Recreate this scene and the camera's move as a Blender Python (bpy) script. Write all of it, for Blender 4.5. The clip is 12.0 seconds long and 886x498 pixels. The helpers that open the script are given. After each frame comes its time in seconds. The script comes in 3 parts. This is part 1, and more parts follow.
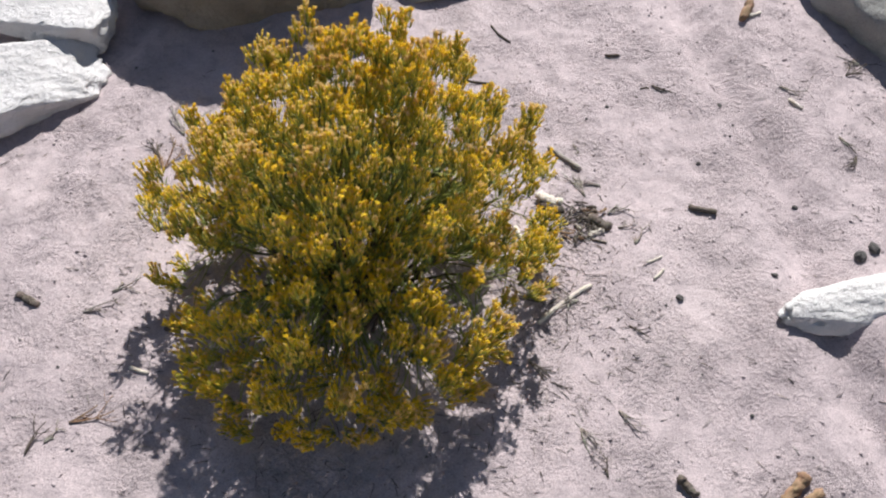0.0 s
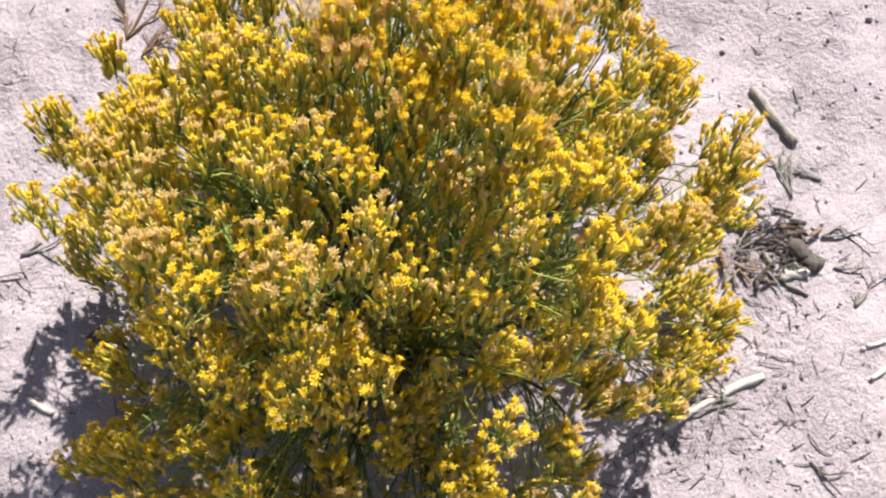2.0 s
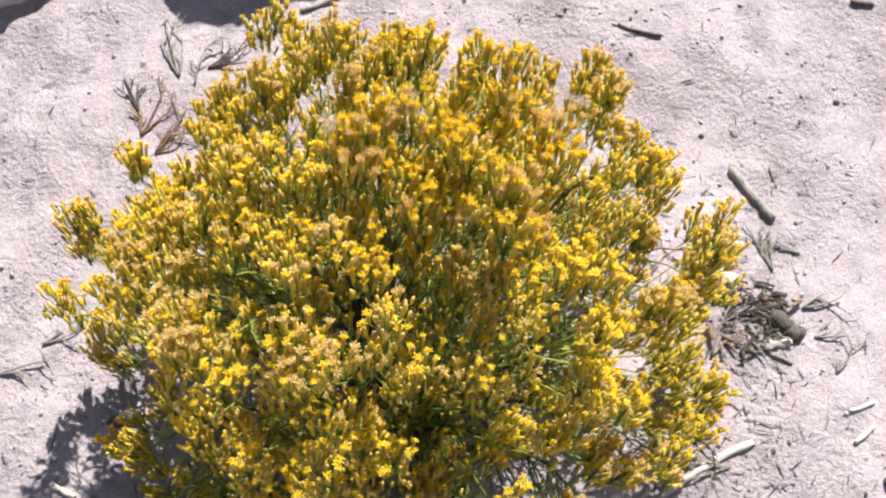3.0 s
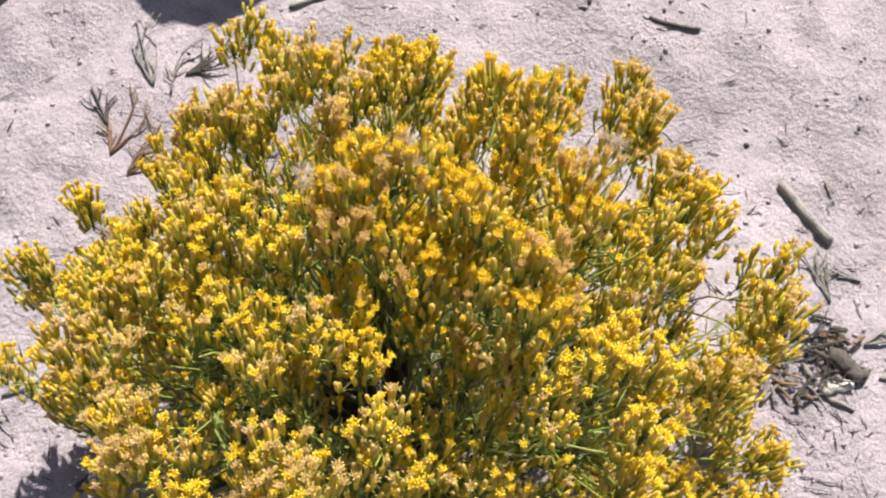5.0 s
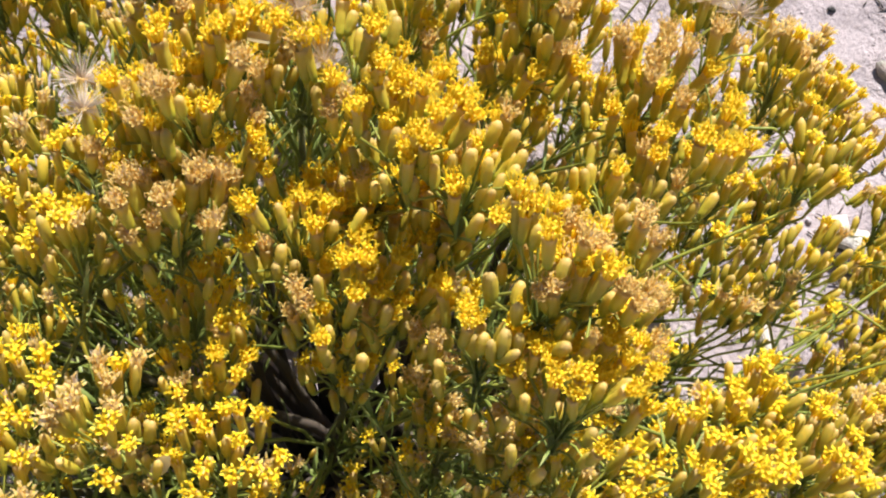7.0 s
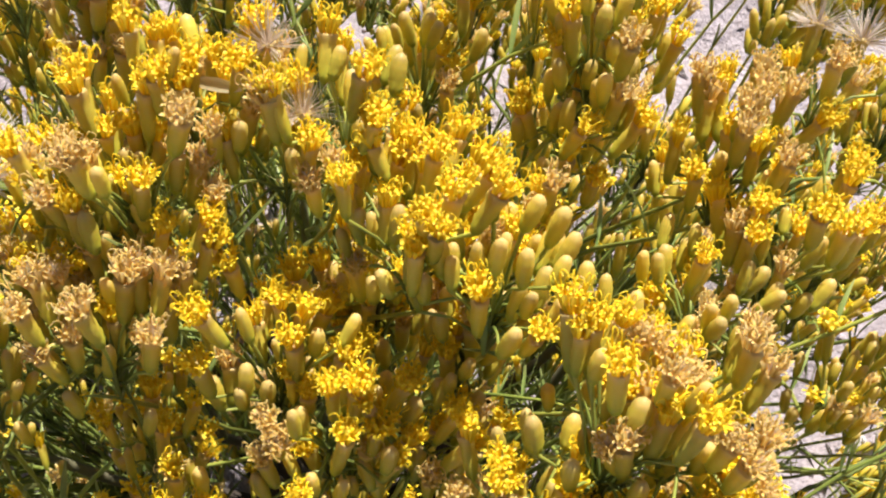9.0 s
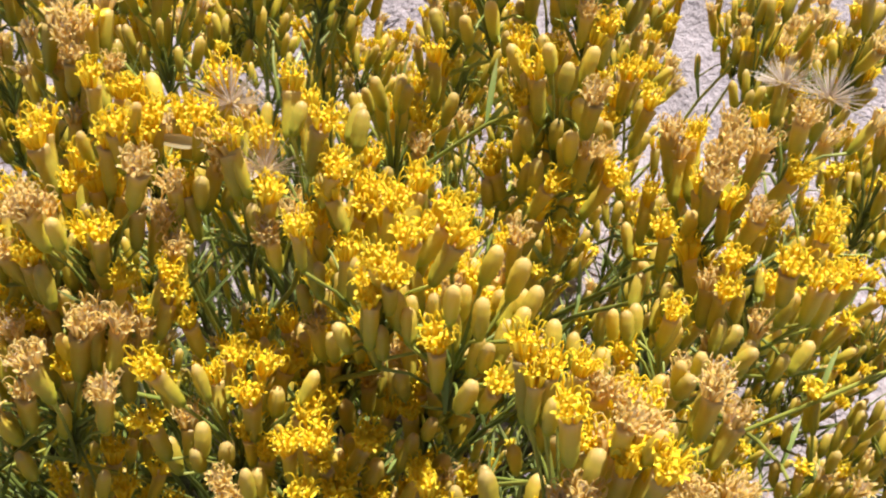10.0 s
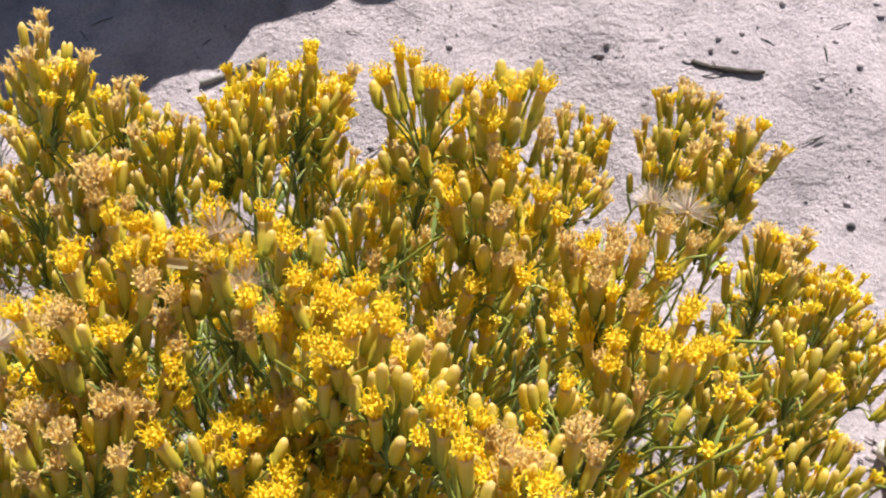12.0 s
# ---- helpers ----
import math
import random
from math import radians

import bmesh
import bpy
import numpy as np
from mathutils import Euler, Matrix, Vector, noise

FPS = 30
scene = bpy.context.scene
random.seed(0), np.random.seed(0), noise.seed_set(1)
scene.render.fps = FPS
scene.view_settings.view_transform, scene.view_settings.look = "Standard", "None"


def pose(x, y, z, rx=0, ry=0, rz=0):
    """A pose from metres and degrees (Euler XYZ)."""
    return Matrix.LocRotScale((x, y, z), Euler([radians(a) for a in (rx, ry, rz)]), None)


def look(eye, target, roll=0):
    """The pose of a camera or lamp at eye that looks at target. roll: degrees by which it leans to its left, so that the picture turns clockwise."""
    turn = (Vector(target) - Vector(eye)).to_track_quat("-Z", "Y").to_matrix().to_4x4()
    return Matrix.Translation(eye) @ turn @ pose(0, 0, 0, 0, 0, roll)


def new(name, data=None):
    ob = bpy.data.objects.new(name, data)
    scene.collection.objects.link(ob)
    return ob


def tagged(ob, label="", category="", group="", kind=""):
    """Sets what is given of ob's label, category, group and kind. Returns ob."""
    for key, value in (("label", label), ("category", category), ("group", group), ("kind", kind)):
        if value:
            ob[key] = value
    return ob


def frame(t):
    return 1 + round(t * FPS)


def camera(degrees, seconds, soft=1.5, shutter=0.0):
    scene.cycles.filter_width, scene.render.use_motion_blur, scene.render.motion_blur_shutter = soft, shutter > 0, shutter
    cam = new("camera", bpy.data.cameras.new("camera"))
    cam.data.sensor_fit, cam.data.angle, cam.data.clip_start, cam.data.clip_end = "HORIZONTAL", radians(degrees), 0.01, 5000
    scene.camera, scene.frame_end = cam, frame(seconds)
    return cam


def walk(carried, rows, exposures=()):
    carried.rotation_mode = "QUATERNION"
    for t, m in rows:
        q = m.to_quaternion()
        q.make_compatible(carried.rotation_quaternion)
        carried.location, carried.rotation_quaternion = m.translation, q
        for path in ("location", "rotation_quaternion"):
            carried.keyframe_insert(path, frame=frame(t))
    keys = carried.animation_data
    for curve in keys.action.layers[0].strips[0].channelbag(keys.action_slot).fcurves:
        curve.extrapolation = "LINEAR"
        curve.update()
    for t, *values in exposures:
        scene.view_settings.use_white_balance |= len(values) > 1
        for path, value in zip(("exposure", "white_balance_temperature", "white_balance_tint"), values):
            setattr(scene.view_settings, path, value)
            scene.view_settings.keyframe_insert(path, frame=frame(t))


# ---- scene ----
cam = camera(49.3, 12.0, soft=2.2)
PATH = [
    (0, (-0.0169, -1.4743, 1.2583), (0.0357, -1.0829, 0.9517), 1.31),
    (0.5, (0.0235, -1.0270, 1.2133), (0.0364, -0.6638, 0.8698), 4.41),
    (1, (0.1001, -0.7051, 1.1509), (0.0956, -0.4093, 0.7478), 4.38),
    (1.5, (0.0936, -0.5734, 1.1251), (0.0859, -0.3119, 0.6990), 3.27),
    (2, (0.0858, -0.5350, 1.1031), (0.0793, -0.2801, 0.6730), 4.16),
    (2.5, (0.0925, -0.4873, 1.0916), (0.0850, -0.2303, 0.6628), 3.42),
    (3, (0.0665, -0.5513, 1.1762), (0.0637, -0.2694, 0.7632), 3.50),
    (3.2, (0.0278, -0.5846, 1.1780), (0.0332, -0.2983, 0.7681), 1.25),
    (4.8, (0.0638, -0.4043, 1.0889), (0.0538, -0.1333, 0.6688), 2.19),
    (5, (0.0677, -0.3904, 1.0868), (0.0578, -0.1241, 0.6637), 1.57),
    (5.5, (0.0723, -0.3428, 1.0455), (0.0650, -0.0862, 0.6164), 1.77),
    (6, (0.0614, -0.2536, 0.9529), (0.0631, -0.0204, 0.5106), 3.36),
    (6.5, (0.0710, -0.2053, 0.8672), (0.0766, 0.0236, 0.4227), 3.70),
    (6.7, (0.0717, -0.1869, 0.8392), (0.0782, 0.0338, 0.3906), 3.97),
    (8.3, (0.0569, -0.1299, 0.7621), (0.0570, 0.0540, 0.2971), 3.26),
    (8.5, (0.0614, -0.1204, 0.7566), (0.0566, 0.0714, 0.2949), 1.28),
    (9, (0.0752, -0.1121, 0.7376), (0.0598, 0.1125, 0.2911), -1.52),
    (9.5, (0.0833, -0.1101, 0.7268), (0.0605, 0.1403, 0.2947), -3.28),
    (10, (0.0889, -0.1193, 0.7291), (0.0631, 0.1497, 0.3084), -2.95),
    (10.5, (0.0972, -0.1312, 0.7285), (0.0625, 0.1573, 0.3217), -4.03),
    (11, (0.1028, -0.1355, 0.7265), (0.0665, 0.1705, 0.3327), -4.31),
    (11.5, (0.1068, -0.1393, 0.7351), (0.0733, 0.1742, 0.3470), -4.45),
    (12, (0.1139, -0.1615, 0.7818), (0.0839, 0.1547, 0.3956), -4.84),
]
walk(cam, [(t, look(eye, target, roll)) for t, eye, target, roll in PATH],
     exposures=[(0, 0.51), (1.5, 0.90), (2.6, 0.95), (5.0, 0.76), (6.5, 0.76), (8.5, 0.86), (9.5, 0.74), (12, 0.72)])

# ---- light ----
SUN = Vector((0.28, 0.90, 1.277)).normalized()
world = bpy.data.worlds.new("sky")
scene.world = world
world.use_nodes = True
wn = world.node_tree
sky = wn.nodes.new("ShaderNodeTexSky")
sky.sky_type, sky.sun_disc = "NISHITA", False
sky.sun_elevation, sky.sun_rotation = math.asin(SUN.z), math.atan2(SUN.x, SUN.y)
wn.nodes["Background"].inputs["Strength"].default_value = 0.045
wn.links.new(sky.outputs["Color"], wn.nodes["Background"].inputs["Color"])
lamp = bpy.data.lights.new("sun", "SUN")
lamp.energy, lamp.angle, lamp.color = 5.0, radians(0.53), (1.0, 0.965, 0.93)
sun = new("sun", lamp)
sun.matrix_world = look(SUN * 8, (0, 0, 0))


# ---- materials ----
def ramp(nt, stops):
    node = nt.nodes.new("ShaderNodeValToRGB")
    while len(node.color_ramp.elements) < len(stops):
        node.color_ramp.elements.new(0.5)
    for el, (at, col) in zip(node.color_ramp.elements, stops):
        el.position, el.color = at, (*col, 1)
    return node


def noise_node(nt, scale, detail=4.0, rough=0.55, coord="Object"):
    tc = nt.nodes.new("ShaderNodeTexCoord")
    n = nt.nodes.new("ShaderNodeTexNoise")
    n.inputs["Scale"].default_value, n.inputs["Detail"].default_value = scale, detail
    n.inputs["Roughness"].default_value = rough
    nt.links.new(tc.outputs[coord], n.inputs["Vector"])
    return n


def mixed(nt, kind, a, b, fac):
    m = nt.nodes.new("ShaderNodeMix")
    m.data_type, m.blend_type = "RGBA", kind
    for sock, v in ((m.inputs[0], fac), (m.inputs[6], a), (m.inputs[7], b)):
        if isinstance(v, (int, float)):
            sock.default_value = v
        elif isinstance(v, tuple):
            sock.default_value = (*v, 1)
        else:
            nt.links.new(v, sock)
    return m.outputs[2]


def bump(nt, height, strength, distance, after=None):
    b = nt.nodes.new("ShaderNodeBump")
    b.inputs["Strength"].default_value, b.inputs["Distance"].default_value = strength, distance
    nt.links.new(height, b.inputs["Height"])
    if after:
        nt.links.new(after, b.inputs["Normal"])
    return b.outputs["Normal"]


def blank(name):
    m = bpy.data.materials.new(name)
    m.use_nodes = True
    nt = m.node_tree
    return m, nt, nt.nodes["Principled BSDF"], nt.nodes["Material Output"]


def any_random(nt):
    """A random number for each object and each loose piece of a mesh."""
    oi, ge = nt.nodes.new("ShaderNodeObjectInfo"), nt.nodes.new("ShaderNodeNewGeometry")
    add, fr = nt.nodes.new("ShaderNodeMath"), nt.nodes.new("ShaderNodeMath")
    add.operation, fr.operation = "ADD", "FRACT"
    nt.links.new(oi.outputs["Random"], add.inputs[0])
    nt.links.new(ge.outputs["Random Per Island"], add.inputs[1])
    nt.links.new(add.outputs[0], fr.inputs[0])
    return fr.outputs[0]


def plant_material(name, stops, spread, through_light, rough=0.5, along=True, bumps=0.0):
    """Plant tissue: colour along the piece from its own UV, varied piece by piece, with light passing through."""
    m, nt, bsdf, out = blank(name)
    rnd = any_random(nt)
    if along:
        tc, sep = nt.nodes.new("ShaderNodeTexCoord"), nt.nodes.new("ShaderNodeSeparateXYZ")
        nt.links.new(tc.outputs["UV"], sep.inputs[0])
        base = ramp(nt, stops)
        nt.links.new(sep.outputs["Y"], base.inputs[0])
    else:
        base = ramp(nt, stops)
        nt.links.new(rnd, base.inputs[0])
    hsv = nt.nodes.new("ShaderNodeHueSaturation")
    val = nt.nodes.new("ShaderNodeMapRange")
    val.inputs["To Min"].default_value, val.inputs["To Max"].default_value = 1 - spread, 1 + spread
    nt.links.new(rnd, val.inputs["Value"])
    nt.links.new(val.outputs[0], hsv.inputs["Value"])
    nt.links.new(base.outputs[0], hsv.inputs["Color"])
    mot = noise_node(nt, 900, 2)
    col = mixed(nt, "OVERLAY", hsv.outputs[0], mot.outputs["Color"], 0.12)
    nt.links.new(col, bsdf.inputs["Base Color"])
    bsdf.inputs["Roughness"].default_value = rough
    bsdf.inputs["Specular IOR Level"].default_value = 0.35
    if bumps:
        nt.links.new(bump(nt, mot.outputs["Fac"], bumps, 0.0004), bsdf.inputs["Normal"])
    if through_light:
        tr, mix = nt.nodes.new("ShaderNodeBsdfTranslucent"), nt.nodes.new("ShaderNodeMixShader")
        nt.links.new(col, tr.inputs["Color"])
        mix.inputs[0].default_value = through_light
        nt.links.new(bsdf.outputs[0], mix.inputs[1])
        nt.links.new(tr.outputs[0], mix.inputs[2])
        nt.links.new(mix.outputs[0], out.inputs["Surface"])
    return m


INVOLUCRE = plant_material("involucre", [(0, (0.30, 0.37, 0.04)), (0.3, (0.62, 0.54, 0.055)), (0.8, (0.77, 0.58, 0.085)), (1, (0.81, 0.58, 0.21))], 0.18, 0.32, 0.42)
PETAL = plant_material("petal_yellow", [(0, (0.92, 0.59, 0.010)), (0.5, (0.96, 0.71, 0.020)), (1, (0.98, 0.80, 0.08))], 0.1, 0.3, 0.5)
FADED = plant_material("petal_faded", [(0, (0.80, 0.53, 0.10)), (0.5, (0.86, 0.64, 0.22)), (1, (0.90, 0.72, 0.38))], 0.12, 0.42, 0.7)
PAPPUS = plant_material("pappus", [(0, (0.55, 0.42, 0.30)), (1, (0.80, 0.70, 0.58))], 0.1, 0.3, 0.6)
GREEN = plant_material("green_stem", [(0, (0.12, 0.14, 0.035)), (0.5, (0.23, 0.28, 0.055)), (1, (0.42, 0.42, 0.075))], 0.25, 0.15, 0.45)
LEAF = plant_material("narrow_leaf", [(0, (0.17, 0.23, 0.055)), (0.6, (0.27, 0.34, 0.095)), (1, (0.40, 0.42, 0.15))], 0.3, 0.18, 0.38)
DRYLEAF = plant_material("dry_leaf", [(0, (0.62, 0.50, 0.25)), (1, (0.80, 0.72, 0.48))], 0.1, 0.2, 0.6)
BARK = plant_material("shrub_bark", [(0, (0.055, 0.042, 0.034)), (0.6, (0.095, 0.075, 0.055)), (1, (0.12, 0.12, 0.05))], 0.25, 0.0, 0.85, bumps=0.6)


def sand_material():
    m, nt, bsdf, out = blank("silty_sand")
    big, mid, fine = noise_node(nt, 2.2, 5), noise_node(nt, 26, 6, 0.62), noise_node(nt, 320, 5, 0.7)
    c1 = ramp(nt, [(0.3, (0.455, 0.388, 0.402)), (0.55, (0.495, 0.424, 0.437)), (0.75, (0.535, 0.462, 0.470))])
    nt.links.new(big.outputs["Fac"], c1.inputs[0])
    c2 = ramp(nt, [(0.32, (0.36, 0.36, 0.36)), (0.5, (0.5, 0.5, 0.5)), (0.72, (0.58, 0.575, 0.57))])
    nt.links.new(mid.outputs["Fac"], c2.inputs[0])
    c3 = ramp(nt, [(0.28, (0.25, 0.25, 0.26)), (0.5, (0.5, 0.5, 0.5)), (0.75, (0.68, 0.67, 0.66))])
    nt.links.new(fine.outputs["Fac"], c3.inputs[0])
    col = mixed(nt, "OVERLAY", c1.outputs[0], c2.outputs[0], 0.7)
    col = mixed(nt, "OVERLAY", col, c3.outputs[0], 0.8)
    nt.links.new(col, bsdf.inputs["Base Color"])
    bsdf.inputs["Roughness"].default_value = 0.95
    bsdf.inputs["Specular IOR Level"].default_value = 0.2
    lump = noise_node(nt, 110, 5, 0.65)
    patch = ramp(nt, [(0.38, (0.30, 0.30, 0.30)), (0.62, (1.0, 1.0, 1.0))])
    nt.links.new(noise_node(nt, 7, 3).outputs["Fac"], patch.inputs[0])
    n1 = bump(nt, lump.outputs["Fac"], 0.6, 0.013)
    nt.links.new(patch.outputs[0], n1.node.inputs["Strength"])
    n2 = bump(nt, fine.outputs["Fac"], 0.5, 0.003, n1)
    nt.links.new(n2, bsdf.inputs["Normal"])
    return m


def rock_material(name, dark, light, speck=0.5, grain=45.0):
    m, nt, bsdf, out = blank(name)
    big, fine = noise_node(nt, 5.5, 6, 0.6), noise_node(nt, grain * 6, 4, 0.7)
    c = ramp(nt, [(0.3, dark), (0.7, light)])
    nt.links.new(big.outputs["Fac"], c.inputs[0])
    sp = ramp(nt, [(0.35, (0.3, 0.3, 0.3)), (0.5, (0.5, 0.5, 0.5)), (0.7, (0.62, 0.61, 0.6))])
    nt.links.new(fine.outputs["Fac"], sp.inputs[0])
    nt.links.new(mixed(nt, "OVERLAY", c.outputs[0], sp.outputs[0], speck), bsdf.inputs["Base Color"])
    bsdf.inputs["Roughness"].default_value = 0.9
    bsdf.inputs["Specular IOR Level"].default_value = 0.25
    mid = noise_node(nt, grain, 6, 0.65)
    n1 = bump(nt, mid.outputs["Fac"], 0.8, 0.02)
    nt.links.new(bump(nt, fine.outputs["Fac"], 0.5, 0.003, n1), bsdf.inputs["Normal"])
    return m


def wood_material(name, dark, light):
    m, nt, bsdf, out = blank(name)
    tc, mp = nt.nodes.new("ShaderNodeTexCoord"), nt.nodes.new("ShaderNodeMapping")
    nt.links.new(tc.outputs["UV"], mp.inputs[0])
    mp.inputs["Scale"].default_value = (14, 1.6, 1)
    n = nt.nodes.new("ShaderNodeTexNoise")
    n.inputs["Scale"].default_value, n.inputs["Detail"].default_value = 3.0, 6
    nt.links.new(mp.outputs[0], n.inputs["Vector"])
    c = ramp(nt, [(0.3, dark), (0.66, light)])
    nt.links.new(n.outputs["Fac"], c.inputs[0])
    spot = noise_node(nt, 60, 4)
    nt.links.new(mixed(nt, "OVERLAY", c.outputs[0], spot.outputs["Color"], 0.25), bsdf.inputs["Base Color"])
    bsdf.inputs["Roughness"].default_value = 0.85
    nt.links.new(bump(nt, n.outputs["Fac"], 0.7, 0.002), bsdf.inputs["Normal"])
    return m


SAND = sand_material()
PALE_ROCK = rock_material("pale_rock", (0.56, 0.55, 0.555), (0.79, 0.78, 0.785), 0.5)
GREY_ROCK = rock_material("grey_rock", (0.30, 0.30, 0.29), (0.50, 0.49, 0.46), 0.6)
WHITE_ROCK = rock_material("white_rock", (0.70, 0.69, 0.685), (0.86, 0.85, 0.845), 0.9, 70)
BROWN_ROCK = rock_material("brown_rock", (0.22, 0.19, 0.15), (0.42, 0.37, 0.30), 0.5)
DARK_STONE = rock_material("dark_stone", (0.09, 0.085, 0.085), (0.20, 0.19, 0.185), 0.5, 120)
GREY_WOOD = wood_material("weathered_wood", (0.17, 0.15, 0.13), (0.46, 0.42, 0.37))
PALE_WOOD = wood_material("bleached_wood", (0.50, 0.45, 0.38), (0.76, 0.71, 0.62))
DARK_WOOD = wood_material("dark_wood", (0.045, 0.038, 0.032), (0.17, 0.14, 0.115))
RED_WOOD = wood_material("brown_wood", (0.16, 0.09, 0.05), (0.38, 0.25, 0.15))


# ---- meshes from arrays ----
class Batch:
    """Gathers triangles from many small pieces into one mesh."""

    def __init__(self):
        self.v, self.uv, self.t, self.m, self.n = [], [], [], [], 0

    def add(self, piece, rot=None, at=None, scale=1.0, mat=None):
        v, uv, t, m = piece
        v = v * scale
        if rot is not None:
            v = v @ np.asarray(rot).T
        if at is not None:
            v = v + np.asarray(at)
        self.v.append(v)
        self.uv.append(uv)
        self.t.append(t + self.n)
        self.m.append(m if mat is None else np.full(len(t), mat))
        self.n += len(v)
        return self

    def piece(self):
        return np.concatenate(self.v), np.concatenate(self.uv), np.concatenate(self.t), np.concatenate(self.m)

    def mesh(self, name, materials, smooth=True):
        v, uv, t, m = self.piece()
        me = bpy.data.meshes.new(name)
        me.vertices.add(len(v))
        me.vertices.foreach_set("co", v.astype(np.float32).ravel())
        me.loops.add(3 * len(t))
        me.loops.foreach_set("vertex_index", t.astype(np.int32).ravel())
        me.polygons.add(len(t))
        me.polygons.foreach_set("loop_start", np.arange(0, 3 * len(t), 3, dtype=np.int32))
        me.polygons.foreach_set("material_index", m.astype(np.int32))
        me.polygons.foreach_set("use_smooth", np.full(len(t), smooth))
        me.uv_layers.new(name="UVMap").data.foreach_set("uv", uv[t.ravel()].astype(np.float32).ravel())
        for mat in materials:
            me.materials.append(mat)
        me.update(calc_edges=True)
        me.validate()
        return me


def grid_tris(rings, sides, wrap=True):
    out = []
    for i in range(rings - 1):
        for j in range(sides if wrap else sides - 1):
            a, b = i * sides + j, i * sides + (j + 1) % sides
            out += [(a, b, b + sides), (a, b + sides, a + sides)]
    return np.array(out)


def unit(v):
    v = np.asarray(v, float)
    return v / (np.linalg.norm(v) + 1e-12)


def turn_to(d, spin=0.0):
    """A rotation whose z axis is d."""
    d = unit(d)
    a = unit(np.cross(d, (0, 1, 0) if abs(d[1]) < 0.9 else (1, 0, 0)))
    b = np.cross(d, a)
    c, s = math.cos(spin), math.sin(spin)
    return np.stack([c * a + s * b, c * b - s * a, d], 1)


def tube(points, radii, sides=5, mat=0, cap=True):
    """A tapered round stem along points."""
    p = np.asarray(points, float)
    k = len(p)
    tan = np.gradient(p, axis=0)
    ref = unit(np.cross(tan[0], (0.3, 0.5, 0.8)))
    vs, uv = [], []
    for i in range(k):
        d = unit(tan[i])
        ref = unit(ref - d * (ref @ d))
        b = np.cross(d, ref)
        an = np.arange(sides) / sides * 2 * np.pi
        vs.append(p[i] + radii[i] * (np.cos(an)[:, None] * ref + np.sin(an)[:, None] * b))
        uv.append(np.stack([np.arange(sides) / sides, np.full(sides, i / (k - 1))], 1))
    t = grid_tris(k, sides)
    v, uv = np.concatenate(vs), np.concatenate(uv)
    if cap:
        v, uv = np.concatenate([v, p[:1], p[-1:]]), np.concatenate([uv, [[0.5, 0], [0.5, 1]]])
        n = k * sides
        ends = [(n, (j + 1) % sides, j) for j in range(sides)] + [(n + 1, n - sides + j, n - sides + (j + 1) % sides) for j in range(sides)]
        t = np.concatenate([t, ends])
    return v, uv, t, np.full(len(t), mat)


def curve(a, b, c, n):
    """A bent line from a to c, pulled towards b."""
    a, b, c = (np.asarray(q, float) for q in (a, b, c))
    s = np.linspace(0, 1, n)[:, None]
    return a * (1 - s) ** 2 + 2 * b * s * (1 - s) + c * s**2


def part(name, me, parent, label="", at=None, rot=None, scale=1.0, kind=""):
    ob = new(name, me)
    ob.parent = parent
    if at is not None:
        r = Matrix(np.asarray(rot).tolist()).to_quaternion() if rot is not None else None
        ob.matrix_basis = Matrix.LocRotScale(Vector(at), r, (scale,) * 3)
    return tagged(ob, label, kind=kind)


# ---- the ground: a silty bank that rises away from the shrub's near side ----
SLOPE = radians(15)
SMALL = random.Random(11)


def smooth(a, b, x):
    s = np.clip((x - a) / (b - a), 0, 1)
    return s * s * (3 - 2 * s)


def bend(v):
    """How the bank flattens out far up and far down."""
    return np.where(v > 2.5, -0.12 * (v - 2.5) ** 2 / (1 + 0.45 * (v - 2.5)), 0) + np.where(v < -2.5, 0.12 * (v + 2.5) ** 2 / (1 + 0.45 * (-v - 2.5)), 0)


def wave(u, v, s, k):
    return np.sin(u * s + 1.7 * k + 0.9 * np.sin(v * s * 0.7 + k)) * np.cos(v * s * 0.9 + 2.3 * k + 0.8 * np.sin(u * s * 0.6))


def relief(u, v):
    """Height of the ground over the bank's plane: runnels, soft ridges and lumps."""
    u, v = np.asarray(u, float), np.asarray(v, float)
    h = 0.006 * wave(u, v, 5.1, 1) + 0.0045 * wave(u, v, 13.0, 2) + 0.0018 * wave(u, v, 41.0, 3)
    line = 0.955 - 0.03 * v + 0.02 * np.sin(v * 6)
    h = h - 0.018 * np.exp(-(((u - line) / 0.04) ** 2)) + 0.012 * np.exp(-(((u - line + 0.10) / 0.05) ** 2))
    h = h + 0.018 * smooth(0.0, 0.13, u - line) * smooth(1.4, 1.0, u)
    line = -0.56 + 0.27 * (v - 0.5) + 0.01 * np.sin(v * 9)
    h = h - 0.022 * smooth(0.03, -0.03, u - line) * smooth(-0.5, 0.1, v)
    h = h + 0.030 * np.exp(-(((u - 1.05) / 0.24) ** 2 + ((v + 0.18) / 0.12) ** 2))
    h = h + 0.012 * np.exp(-(((u + 0.42) / 0.07) ** 2 + ((v - 0.60) / 0.06) ** 2))
    return h


def site(u, v, h=0.0):
    """World place of a point of the bank, h above its surface."""
    h = float(relief(u, v) + bend(np.float64(v))) + h
    return Vector((u, v * math.cos(SLOPE) - h * math.sin(SLOPE), v * math.sin(SLOPE) + h * math.cos(SLOPE)))


UP_BANK = Vector((0, -math.sin(SLOPE), math.cos(SLOPE)))


